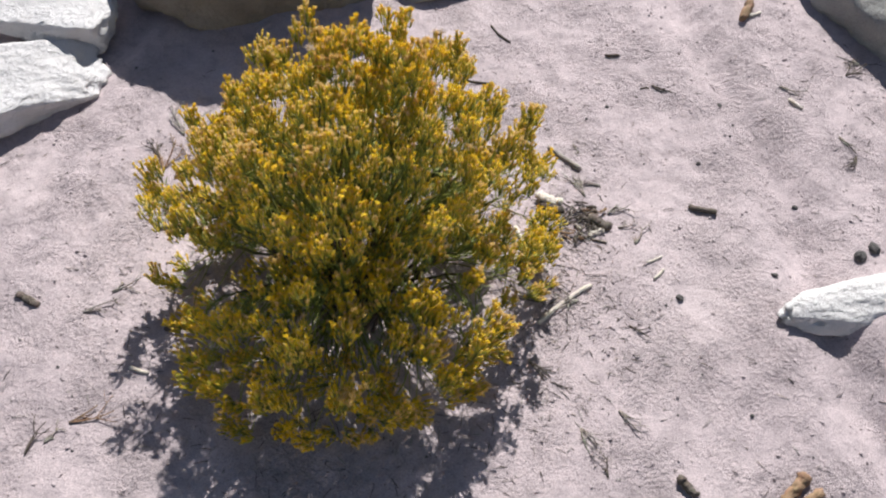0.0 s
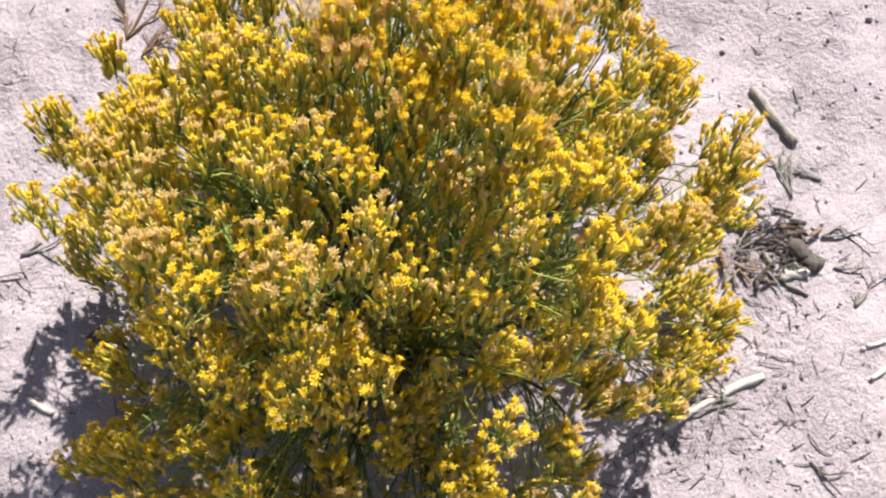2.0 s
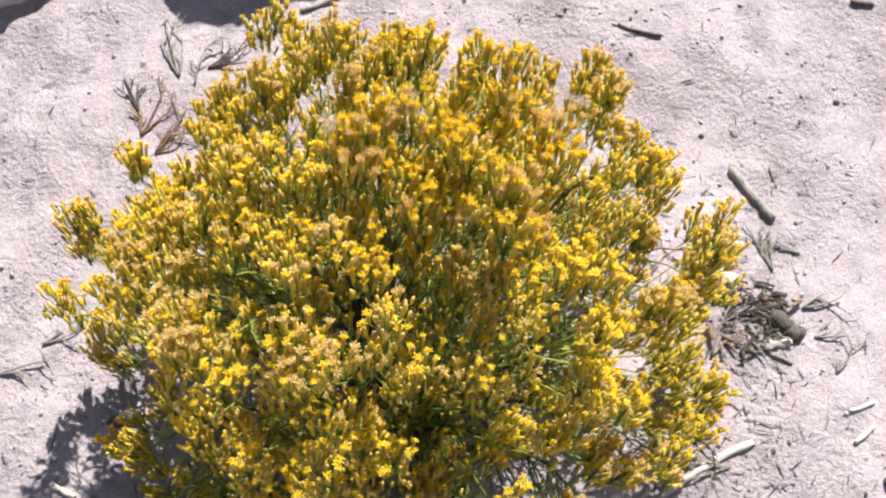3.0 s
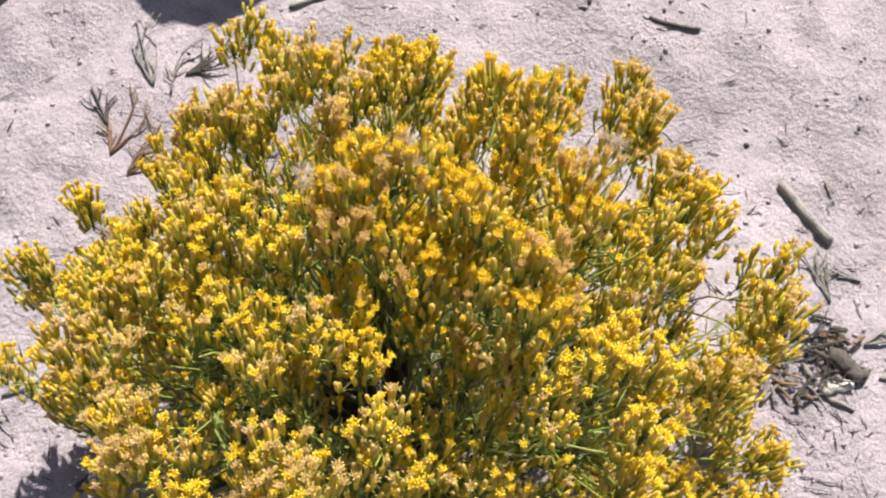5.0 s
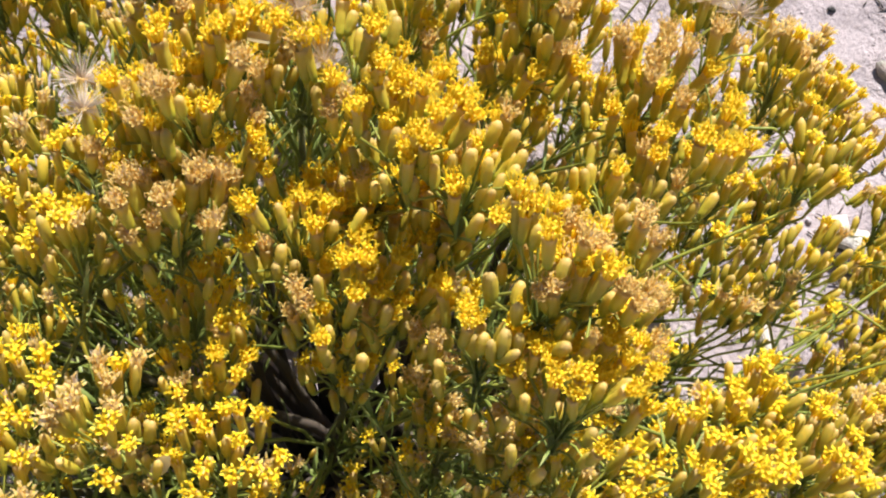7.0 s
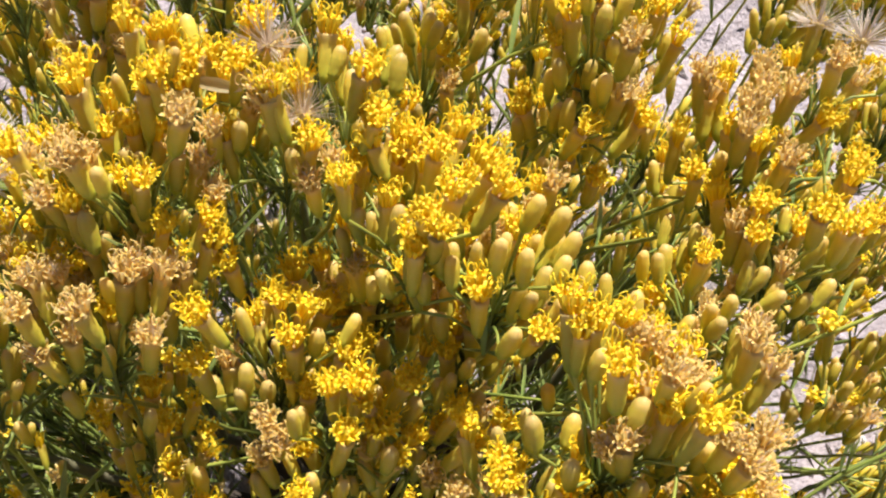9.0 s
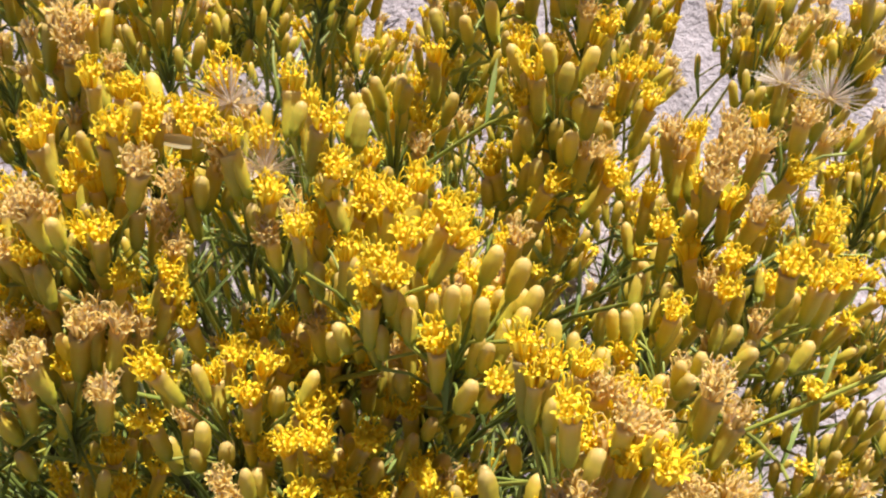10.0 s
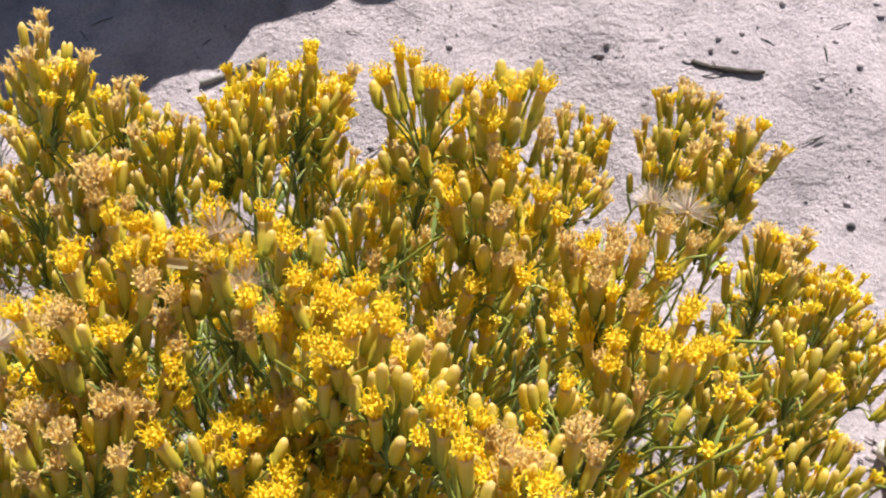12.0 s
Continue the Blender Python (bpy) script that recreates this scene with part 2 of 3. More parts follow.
def build_ground():
    near = np.arange(-1.15, 1.65, 0.0092)
    far = np.cumsum(0.012 * 1.16 ** np.arange(54))
    us = np.concatenate([near[0] - far[::-1], near, near[-1] + far])
    nearv = np.arange(-0.85, 1.35, 0.0092)
    vs = np.concatenate([nearv[0] - far[::-1], nearv, nearv[-1] + far])
    uu, vv = np.meshgrid(us, vs)
    h = relief(uu, vv)
    flat = np.zeros(h.size)
    close = ((uu > -1.2) & (uu < 1.7) & (vv > -0.9) & (vv < 1.4)).ravel()
    fu, fv = uu.ravel(), vv.ravel()
    for i in np.nonzero(close)[0]:
        q = (fu[i] * 38, fv[i] * 38, 0.0)
        a = noise.noise(q)
        b = noise.noise((q[0] * 2.1 + 7, q[1] * 2.1, 3.0))
        flat[i] = 0.0026 * a + 0.0050 * max(b - 0.12, 0.0)
    h = h + flat.reshape(h.shape) + bend(vv)
    x, y, z = uu, vv * math.cos(SLOPE) - h * math.sin(SLOPE), vv * math.sin(SLOPE) + h * math.cos(SLOPE)
    v = np.stack([x, y, z], -1).reshape(-1, 3)
    t = grid_tris(len(vs), len(us), wrap=False)
    b = Batch().add((v, np.stack([fu, fv], 1), t, np.zeros(len(t), int)))
    g = new("ground", b.mesh("ground", [SAND]))
    tagged(g, "pinkish grey silty sand bank with soft runnels and crumbs", "ground", kind="structure")


build_ground()


# ---- rocks ----
def rock(name, u, v, h, size, seed, mat, label, turn=0.0, rough=0.12, cuts=7, level=5, flat_top=0.0, boxy=0.0):
    rnd = random.Random(seed)
    bm = bmesh.new()
    bmesh.ops.create_icosphere(bm, subdivisions=level, radius=1.0)
    planes = []
    for _ in range(cuts):
        d = Vector((rnd.gauss(0, 1), rnd.gauss(0, 1), rnd.gauss(0, 0.8))).normalized()
        planes.append((d, rnd.uniform(0.66, 0.9)))
    if flat_top:
        planes.append((Vector((0.05, -0.1, 1)).normalized(), flat_top))
    for vert in bm.verts:
        c = vert.co * (1 + boxy * (1 / max(abs(q) for q in vert.co) - 1))
        for d, r in planes:
            over = c.dot(d) - r
            if over > 0:
                c -= d * over * 0.9
        n = vert.co
        q = n * 1.7 + Vector((seed, 0, 0))
        c *= 1 + rough * noise.fractal(q, 0.9, 2.1, 5) + rough * 0.25 * noise.noise(n * 11 + Vector((0, seed, 0)))
        vert.co = Vector((c.x * size[0], c.y * size[1], c.z * size[2]))
    for f in bm.faces:
        f.smooth = True
    me = bpy.data.meshes.new(name)
    bm.to_mesh(me)
    bm.free()
    me.materials.append(mat)
    ob = new(name, me)
    ob.matrix_world = Matrix.Translation(site(u, v, h)) @ pose(0, 0, 0, 15, 0, turn)
    return tagged(ob, label, "rock")


rock("boulder", -0.21, 1.12, 0.04, (0.35, 0.36, 0.24), 3, BROWN_ROCK, "large brown-grey boulder with a shaded face on the bank", 10, 0.14, 6, boxy=0.3)
rock("rock", -0.68, 0.89, 0.045, (0.15, 0.12, 0.075), 8, PALE_ROCK, "pale angular rock with a sunlit top resting on the bank", -6, 0.1, 5, flat_top=0.8, boxy=0.75)
rock("rock", -0.80, 0.60, 0.03, (0.28, 0.115, 0.065), 15, PALE_ROCK, "low pale cracked rock slab half sunk in sand", 16, 0.13, 5, flat_top=0.72, boxy=0.6)
rock("boulder", 1.53, 0.86, 0.03, (0.27, 0.28, 0.19), 21, GREY_ROCK, "grey rounded boulder beside the bank's runnel", 20, 0.1, 6, boxy=0.3)
rock("rock", 1.060, -0.115, -0.022, (0.25, 0.060, 0.042), 36, WHITE_ROCK, "white rough rock half buried in a sand mound", 6, 0.16, 2)
rock("rock", 0.26, 0.95, 0.01, (0.12, 0.06, 0.04), 41, GREY_ROCK, "small grey rock at the foot of the boulder", 15, 0.12, 6, 4)
rock("rock", -1.15, 0.98, 0.08, (0.16, 0.20, 0.16), 47, BROWN_ROCK, "brown rock beside the pale angular rock", 30, 0.12, 6, 4)
for u, v, s, k in ((1.067, 0.005, 0.013, 1), (1.105, 0.025, 0.014, 2), (0.66, -0.06, 0.008, 3), (0.87, -0.025, 0.006, 4), (0.80, 0.30, 0.005, 5), (-0.34, -0.045, 0.011, 6), (0.905, 0.485, 0.006, 7), (0.99, 0.17, 0.006, 8), (0.63, 0.495, 0.004, 9), (0.73, -0.33, 0.004, 10)):
    tagged(rock("stone", u, v, s * 0.3, (s * 1.3, s, s * 0.7), 60 + k, DARK_STONE, "small dark grey stone lying on sand", 40 * k, 0.2, 4, 3), category="stone", group="stones on the sand")


# ---- driftwood, bark and twigs ----
def shaft(points, radius, seed, sides=9, ragged=0.34, flat=1.0, mat=0):
    """A weathered stick: knotty, split at its ends."""
    rnd = np.random.RandomState(seed)
    p = np.asarray(points, float)
    k = len(p)
    radii = radius * (1 + ragged * (rnd.rand(k) - 0.5)) * np.where(np.arange(k) % (k - 1) == 0, 0.72, 1.0)
    v, uv, t, m = tube(p, radii, sides, mat)
    v = v + (rnd.rand(*v.shape) - 0.5) * radius * ragged
    if flat != 1.0:
        mid = p[np.clip((uv[:, 1] * (k - 1)).round().astype(int), 0, k - 1)]
        n = np.array(UP_BANK)
        off = (v - mid) @ n
        v = v - np.outer(off * (1 - flat), n)
    return v, uv, t, m


def stick(name, ends, radius, mat, label, seed, bow=0.04, flat=1.0, lift=(0.0, 0.0), category="driftwood", group=""):
    (u0, v0), (u1, v1) = ends
    a, b = (np.array(site(u, v, radius * 0.75 * flat + up)) for u, v, up in ((u0, v0, lift[0]), (u1, v1, lift[1])))
    n = np.array(UP_BANK)
    side = unit(np.cross(b - a, n)) * np.linalg.norm(b - a) * bow
    pts = curve(a, (a + b) / 2 + 2 * side, b, 12)
    rnd = np.random.RandomState(seed)
    pts += (rnd.rand(*pts.shape) - 0.5) * radius * 0.35
    ob = new(name, Batch().add(shaft(pts - a, radius, seed, flat=flat)).mesh(name, [mat]))
    ob.location = a
    return tagged(ob, label, category, group)


def twig_thing(name, u, v, length, heading, mat, label, seed, forks=3, radius=0.0019, rise=0.12, category="twig", group="dead twigs on the sand"):
    """A bare forked twig lying on the ground."""
    rnd = random.Random(seed)
    shoots = []
    base = np.array(site(u, v, radius))

    def limb(start, ang, ln, r, depth):
        d = np.array([math.cos(ang), math.sin(ang) * math.cos(SLOPE), math.sin(ang) * math.sin(SLOPE)])
        n = np.array(UP_BANK)
        end = start + d * ln + n * rnd.uniform(0.0, rise) * ln
        mid = (start + end) / 2 + np.cross(d, n) * ln * rnd.uniform(-0.15, 0.15) + n * rise * 0.2 * ln
        pts = curve(start, mid, end, 6)
        shoots.append(Batch().add(tube(pts, np.linspace(r, r * 0.5, 6), 5)))
        if depth:
            for _ in range(rnd.choice((1, 2, 2))):
                limb(pts[rnd.choice((2, 3, 4))], ang + rnd.choice((-1, 1)) * rnd.uniform(0.4, 1.0), ln * rnd.uniform(0.35, 0.65), r * 0.6, depth - 1)

    for f in range(forks):
        limb(np.zeros(3), radians(heading) + rnd.uniform(-0.5, 0.5) * (f > 0), length * (1 if f == 0 else rnd.uniform(0.4, 0.8)), radius, 2 if f == 0 else 1)
    ob = new(name, shoots[0].mesh(name, [mat]))
    ob.location = base
    for b in shoots[1:]:
        part("side_shoot", b.mesh("side_shoot", [mat]), ob)
    return tagged(ob, label, category, group)


stick("driftwood_stick", ((0.468, 0.375), (0.525, 0.297)), 0.0062, GREY_WOOD, "short grey weathered stick lying on sand", 1, 0.02, 0.9)
stick("driftwood_stick", ((0.362, -0.098), (0.482, -0.020)), 0.0055, PALE_WOOD, "long bleached split stick lying on sand", 2, -0.03, 0.8)
stick("driftwood_stick", ((0.350, 0.140), (0.400, 0.020)), 0.0050, PALE_WOOD, "bleached jointed stick beside the shrub", 3, 0.03, 0.85)
stick("wood_chunk", ((0.412, 0.222), (0.462, 0.198)), 0.011, PALE_WOOD, "pale chunk of wood with a dark hollow under it", 5, 0.08, 0.5, (0.008, 0.008))
# this dark piece stands for the shade in the hollow under the pale chunk
stick("dark_chunk", ((0.418, 0.203), (0.464, 0.180)), 0.012, DARK_WOOD, "dark chunk standing for the shaded hollow under pale wood", 7, 0.1, 0.6)
stick("dark_chunk", ((0.522, 0.160), (0.556, 0.128)), 0.012, DARK_WOOD, "dark curled bark chunk in the litter pile", 6, 0.15, 0.7)
heap = random.Random(21)
for n in range(24):
    turn, far = heap.uniform(0, 6.283), math.sqrt(heap.random())
    u, v, hd, ln = 0.487 + 0.068 * far * math.cos(turn), 0.150 + 0.052 * far * math.sin(turn), heap.uniform(-1.5, 0.7), heap.uniform(0.010, 0.034)
    mat, tone = heap.choice(((DARK_WOOD, "dark"), (DARK_WOOD, "dark"), (RED_WOOD, "reddish brown"), (GREY_WOOD, "grey")))
    stick("wood_bit", ((u, v), (u + ln * math.cos(hd), v + ln * math.sin(hd))), heap.uniform(0.0013, 0.0036), mat, tone + " broken bit of wood in the litter pile", 300 + n, heap.uniform(-0.1, 0.1), heap.uniform(0.5, 1.0), (heap.uniform(0, 0.010), heap.uniform(0, 0.007)), "wood bit", "wood bits in the litter pile")
stick("bark_chip", ((0.505, 0.112), (0.540, 0.122)), 0.0075, PALE_WOOD, "small pale wood chip in the litter pile", 8, 0.0, 0.6)
stick("driftwood_stick", ((0.745, 0.178), (0.798, 0.150)), 0.0070, DARK_WOOD, "dark split stick lying on sand", 9, 0.05, 0.8)
stick("driftwood_stick", ((1.035, 0.760), (1.085, 0.850)), 0.0110, RED_WOOD, "brown broken piece of wood lying on sand", 10, 0.08)
stick("driftwood_stick", ((1.062, 0.775), (1.098, 0.788)), 0.0045, PALE_WOOD, "small pale stick beside brown wood", 11, 0.02)
stick("bark_chip", ((-0.648, 0.050), (-0.606, 0.022)), 0.0080, DARK_WOOD, "dark flat bark chip on sand", 12, 0.02, 0.5)
stick("bark_chip", ((-0.360, -0.055), (-0.325, -0.035)), 0.0075, DARK_WOOD, "small dark bark chip beside the shrub", 13, 0.05, 0.7)
stick("driftwood_stick", ((0.560, -0.440), (0.580, -0.480)), 0.0080, DARK_WOOD, "short dark stub of wood on sand", 14, 0.02)
stick("wood_chip", ((0.735, -0.500), (0.790, -0.455)), 0.0120, RED_WOOD, "splintered brown wood chip on sand", 15, 0.05, 0.7)
stick("wood_chip", ((0.755, -0.520), (0.810, -0.490)), 0.0090, RED_WOOD, "splintered brown wood chip on sand", 16, -0.05, 0.7)
stick("driftwood_stick", ((0.618, -0.012), (0.645, 0.012)), 0.0030, PALE_WOOD, "thin pale stick lying on sand", 17, 0.02)
stick("driftwood_stick", ((0.612, 0.030), (0.648, 0.045)), 0.0026, PALE_WOOD, "thin pale stick lying on sand", 18, 0.05)
stick("driftwood_stick", ((0.395, 0.800), (0.435, 0.735)), 0.0030, DARK_WOOD, "thin dark stick lying on sand", 19, 0.08)
stick("driftwood_stick", ((1.070, 0.475), (1.090, 0.440)), 0.0045, PALE_WOOD, "short pale stick lying on sand", 20, 0.02)
stick("driftwood_stick", ((-0.395, 0.205), (-0.350, 0.215)), 0.0035, GREY_WOOD, "thin grey stick lying on sand", 21, 0.05)
stick("bark_chip", ((0.665, 0.675), (0.700, 0.670)), 0.0040, DARK_WOOD, "narrow dark bark chip on sand", 22, 0.06)
stick("driftwood_stick", ((-0.420, -0.135), (-0.385, -0.150)), 0.0035, PALE_WOOD, "short pale stick at the shrub's foot", 23, 0.03)
stick("driftwood_stick", ((0.300, 0.600), (0.370, 0.590)), 0.0028, DARK_WOOD, "thin dark stick behind the shrub", 24, 0.05)
stick("driftwood_stick", ((-0.185, 0.590), (-0.120, 0.625)), 0.0032, GREY_WOOD, "thin grey stick behind the shrub", 25, 0.05)
for n, (u, v, ln, hd, mat, forks) in enumerate((
    (0.755, 0.560, 0.070, -35, DARK_WOOD, 2), (0.725, 0.552, 0.020, 20, DARK_WOOD, 2), (-0.325, 0.448, 0.070, 80, GREY_WOOD, 3),
    (-0.365, 0.335, 0.080, 65, RED_WOOD, 4), (-0.300, 0.440, 0.090, -25, GREY_WOOD, 3), (-0.385, 0.260, 0.070, -60, RED_WOOD, 3),
    (-0.590, -0.290, 0.065, 62, DARK_WOOD, 2), (-0.520, -0.235, 0.080, 10, RED_WOOD, 3), (-0.560, -0.270, 0.035, 50, GREY_WOOD, 3),
    (0.540, -0.120, 0.050, -45, DARK_WOOD, 2), (0.480, -0.300, 0.060, -60, GREY_WOOD, 3), (0.400, -0.330, 0.070, -80, GREY_WOOD, 3),
    (0.520, 0.220, 0.080, 120, GREY_WOOD, 3), (0.575, 0.130, 0.040, 5, GREY_WOOD, 2), (0.360, -0.020, 0.070, 100, GREY_WOOD, 4),
    (0.345, 0.020, 0.080, -70, GREY_WOOD, 4), (0.525, 0.380, 0.032, -75, GREY_WOOD, 2), (1.150, 0.350, 0.060, -70, GREY_WOOD, 3),
    (1.170, 0.290, 0.050, -120, DARK_WOOD, 3), (1.060, 0.520, 0.050, -30, GREY_WOOD, 2), (-0.470, 0.045, 0.060, 30, GREY_WOOD, 2),
    (-0.520, 0.000, 0.070, 20, GREY_WOOD, 2), (0.430, -0.430, 0.040, 80, DARK_WOOD, 2), (0.450, -0.055, 0.060, 200, GREY_WOOD, 3),
    (0.560, 0.250, 0.060, 160, GREY_WOOD, 3), (1.250, 0.560, 0.080, 30, DARK_WOOD, 4), (1.300, 0.600, 0.060, 150, GREY_WOOD, 4),
    (0.450, 0.150, 0.090, 15, DARK_WOOD, 5), (0.540, 0.160, 0.070, 190, DARK_WOOD, 5), (0.430, 0.090, 0.080, 70, GREY_WOOD, 5), (0.520, 0.120, 0.060, 95, DARK_WOOD, 4), (0.380, 0.000, 0.070, -40, DARK_WOOD, 4), (0.560, 0.170, 0.060, 20, GREY_WOOD, 4), (0.370, -0.050, 0.060, 150, DARK_WOOD, 4), (0.600, 0.080, 0.050, 60, GREY_WOOD, 3), (-0.400, 0.400, 0.060, 120, DARK_WOOD, 4), (-0.350, 0.460, 0.100, 110, GREY_WOOD, 5), (-0.310, 0.480, 0.080, 40, DARK_WOOD, 5), (-0.390, 0.360, 0.090, 75, RED_WOOD, 5), (-0.360, 0.300, 0.060, -70, GREY_WOOD, 4), (-0.260, 0.420, 0.080, -15, GREY_WOOD, 4), (0.330, -0.180, 0.080, -50, DARK_WOOD, 3), (0.470, 0.100, 0.060, 30, DARK_WOOD, 4), (0.500, 0.180, 0.050, -20, RED_WOOD, 4))):
    twig_thing("twig", u, v, ln, hd, mat, "bare forked " + {"dark_wood": "dark", "weathered_wood": "grey", "brown_wood": "reddish brown"}[mat.name] + " twig lying on sand", 100 + n, forks)


def litter():
    """Crumbs, flakes and needle-thin bits strewn over the bank."""
    rnd = np.random.RandomState(5)
    b = Batch()
    lump = []
    for k in range(4):
        bm = bmesh.new()
        bmesh.ops.create_icosphere(bm, subdivisions=1, radius=1.0)
        v = np.array([x.co[:] for x in bm.verts]) * (1 + 0.35 * (rnd.rand(len(bm.verts), 1) - 0.5)) * (1.2, 0.9, 0.55)
        t = np.array([[q.index for q in f.verts] for f in bm.faces])
        bm.free()
        lump.append((v, v[:, :2] * 0.5 + 0.5, t, np.zeros(len(t), int)))
    for _ in range(5500):
        u, v = rnd.uniform(-0.95, 1.45), rnd.uniform(-0.7, 1.1)
        s = 0.0012 + 0.0030 * rnd.rand() ** 4
        b.add(lump[rnd.randint(4)], turn_to(UP_BANK, rnd.uniform(0, 6.28)), site(u, v, s * 0.3), s, 0 if rnd.rand() < 0.95 else 1)
    for _ in range(1900):
        if rnd.rand() < 0.13:
            u, v = rnd.normal(0.45, 0.07), rnd.normal(0.05, 0.13)
        elif rnd.rand() < 0.55:
            a = rnd.uniform(0, 6.28)
            r = 0.30 + 0.22 * rnd.rand() ** 1.5
            u, v = 0.05 + r * math.cos(a), r * math.sin(a)
        else:
            u, v = rnd.uniform(-0.9, 1.4), rnd.uniform(-0.65, 0.7)
        ln, hd = 0.005 + 0.026 * rnd.rand() ** 2.5, rnd.uniform(0, 6.28)
        p, q = np.array(site(u, v, 0.0012)), np.array(site(u + ln * math.cos(hd), v + ln * math.sin(hd), 0.0015))
        b.add(tube(np.stack([p, (p + q) / 2 + np.array(UP_BANK) * ln * 0.06, q]), [0.0005, 0.0008, 0.0004], 4, int(rnd.choice((2, 2, 3, 3, 3)))))
    ob = new("litter", b.mesh("litter", [SAND, DARK_STONE, GREY_WOOD, DARK_WOOD]))
    tagged(ob, "sand crumbs and bits of dry stalk strewn on the bank", "litter", kind="stuff")


litter()


# ---- the shrub ----
CENTRE = np.array([0.0, 0.0, 0.12])
FOCUS = np.array([0.07, 0.0, 0.54])
LEAN = np.array([0.05, 0.58, 0.52])  # stems turn to the sun


def involucre(length, radius, closed, fine, seed):
    """The slim keeled cup of a flower head, of overlapping narrow bracts."""
    rnd = np.random.RandomState(seed)
    sides, prof = (10, [(0, 0.30), (0.06, 0.55), (0.18, 0.78), (0.20, 0.72), (0.40, 0.98), (0.43, 0.90), (0.66, 1.0), (0.69, 0.93), (0.86, 0.84 if closed else 1.0), (0.96, 0.55 if closed else 1.10), (1.0, 0.18 if closed else 1.06)]) if fine else (5, [(0, 0.4), (0.25, 0.85), (0.85, 0.85 if closed else 1.0), (1.0, 0.3 if closed else 0.9)])
    vs, uv = [], []
    lean = rnd.uniform(-0.06, 0.06, 2) * length
    for z, r in prof:
        a = np.arange(sides) / sides * 2 * np.pi + (0.0 if not fine else 0.15 * (z > 0.42))
        rr = radius * r * (1 + 0.10 * np.cos(5 * a) * fine)
        vs.append(np.stack([rr * np.cos(a) + lean[0] * z * z, rr * np.sin(a) + lean[1] * z * z, np.full(sides, z * length)], 1))
        uv.append(np.stack([a / 6.28, np.full(sides, z)], 1))
    v, t = np.concatenate(vs), grid_tris(len(prof), sides)
    n = len(v)
    v = np.concatenate([v, [[lean[0], lean[1], length * (1.02 if closed else 0.96)]]])
    uvs = np.concatenate([np.concatenate(uv), [[0.5, 1.0]]])
    t = np.concatenate([t, [(n - sides + j, n - sides + (j + 1) % sides, n) for j in range(sides)]])
    return v, uvs, t, np.zeros(len(t), int)


def ribbon(points, widths, across, mat):
    p, a = np.asarray(points, float), unit(across)
    w = np.asarray(widths)[:, None]
    v = np.concatenate([p - a * w, p + a * w])
    k = len(p)
    t = np.array([q for i in range(k - 1) for q in ((i, i + 1, k + i + 1), (i, k + i + 1, k + i))])
    s = np.linspace(0, 1, k)
    return v, np.stack([np.r_[np.zeros(k), np.ones(k)], np.r_[s, s]], 1), t, np.full(len(t), mat)


def floret(fine, mat, rnd, wilt):
    """One tubular floret along z with five curled lobes and a curling pair of style arms."""
    b = Batch()
    ln = rnd.uniform(0.0038, 0.0052) * (0.8 if wilt else 1)
    b.add(tube([(0, 0, 0), (0, 0, ln * 0.6), (0, 0, ln)], [0.00045, 0.00060, 0.00090], 6, mat, cap=False) if fine else tube([(0, 0, 0), (0, 0, ln)], [0.00045, 0.00085], 3, mat, cap=False))
    for k in range(5 if fine else 3):
        a = k * (1.2566 if fine else 2.0944) + rnd.uniform(-0.2, 0.2)
        d, side = np.array([math.cos(a), math.sin(a), 0]), np.array([-math.sin(a), math.cos(a), 0])
        o, ll = np.array([0, 0, ln]) + d * 0.0008, rnd.uniform(0.0007, 0.0012) if fine else rnd.uniform(0.0010, 0.0015)
        drop = rnd.uniform(-0.1, 0.5) if not wilt else rnd.uniform(-0.9, 0.2)
        if fine:
            pts = [o, o + d * ll * 0.55 + (0, 0, ll * 0.45), o + d * ll * (1.0 - 0.3 * abs(drop)) + (0, 0, ll * (0.35 - drop))]
            b.add(ribbon(pts, [0.00045, 0.00036, 0.0001], side, mat))
        else:
            pts = [o, o + d * ll + (0, 0, ll * (0.5 - drop))]
            b.add(ribbon(pts, [0.00055, 0.0002], side, mat))
    for k in (0, 1) if fine else ():
        a = rnd.uniform(0, 6.28)
        d = np.array([math.cos(a), math.sin(a), 0])
        h, c = rnd.uniform(0.0024, 0.0046), rnd.uniform(0.0007, 0.0014)
        n = 7
        s = np.linspace(0, 1, n)
        ang = s * rnd.uniform(2.4, 4.6)
        pts = np.array([0, 0, ln * 0.9]) + np.outer(c * (1 - np.cos(ang)), d) + np.outer(h * np.sin(np.minimum(ang, 1.9)) * 0.9 - 0.0009 * np.maximum(ang - 1.9, 0), (0, 0, 1))
        b.add(tube(pts, np.linspace(0.00019, 0.00014, n), 3, mat, cap=False))
    return b.piece()


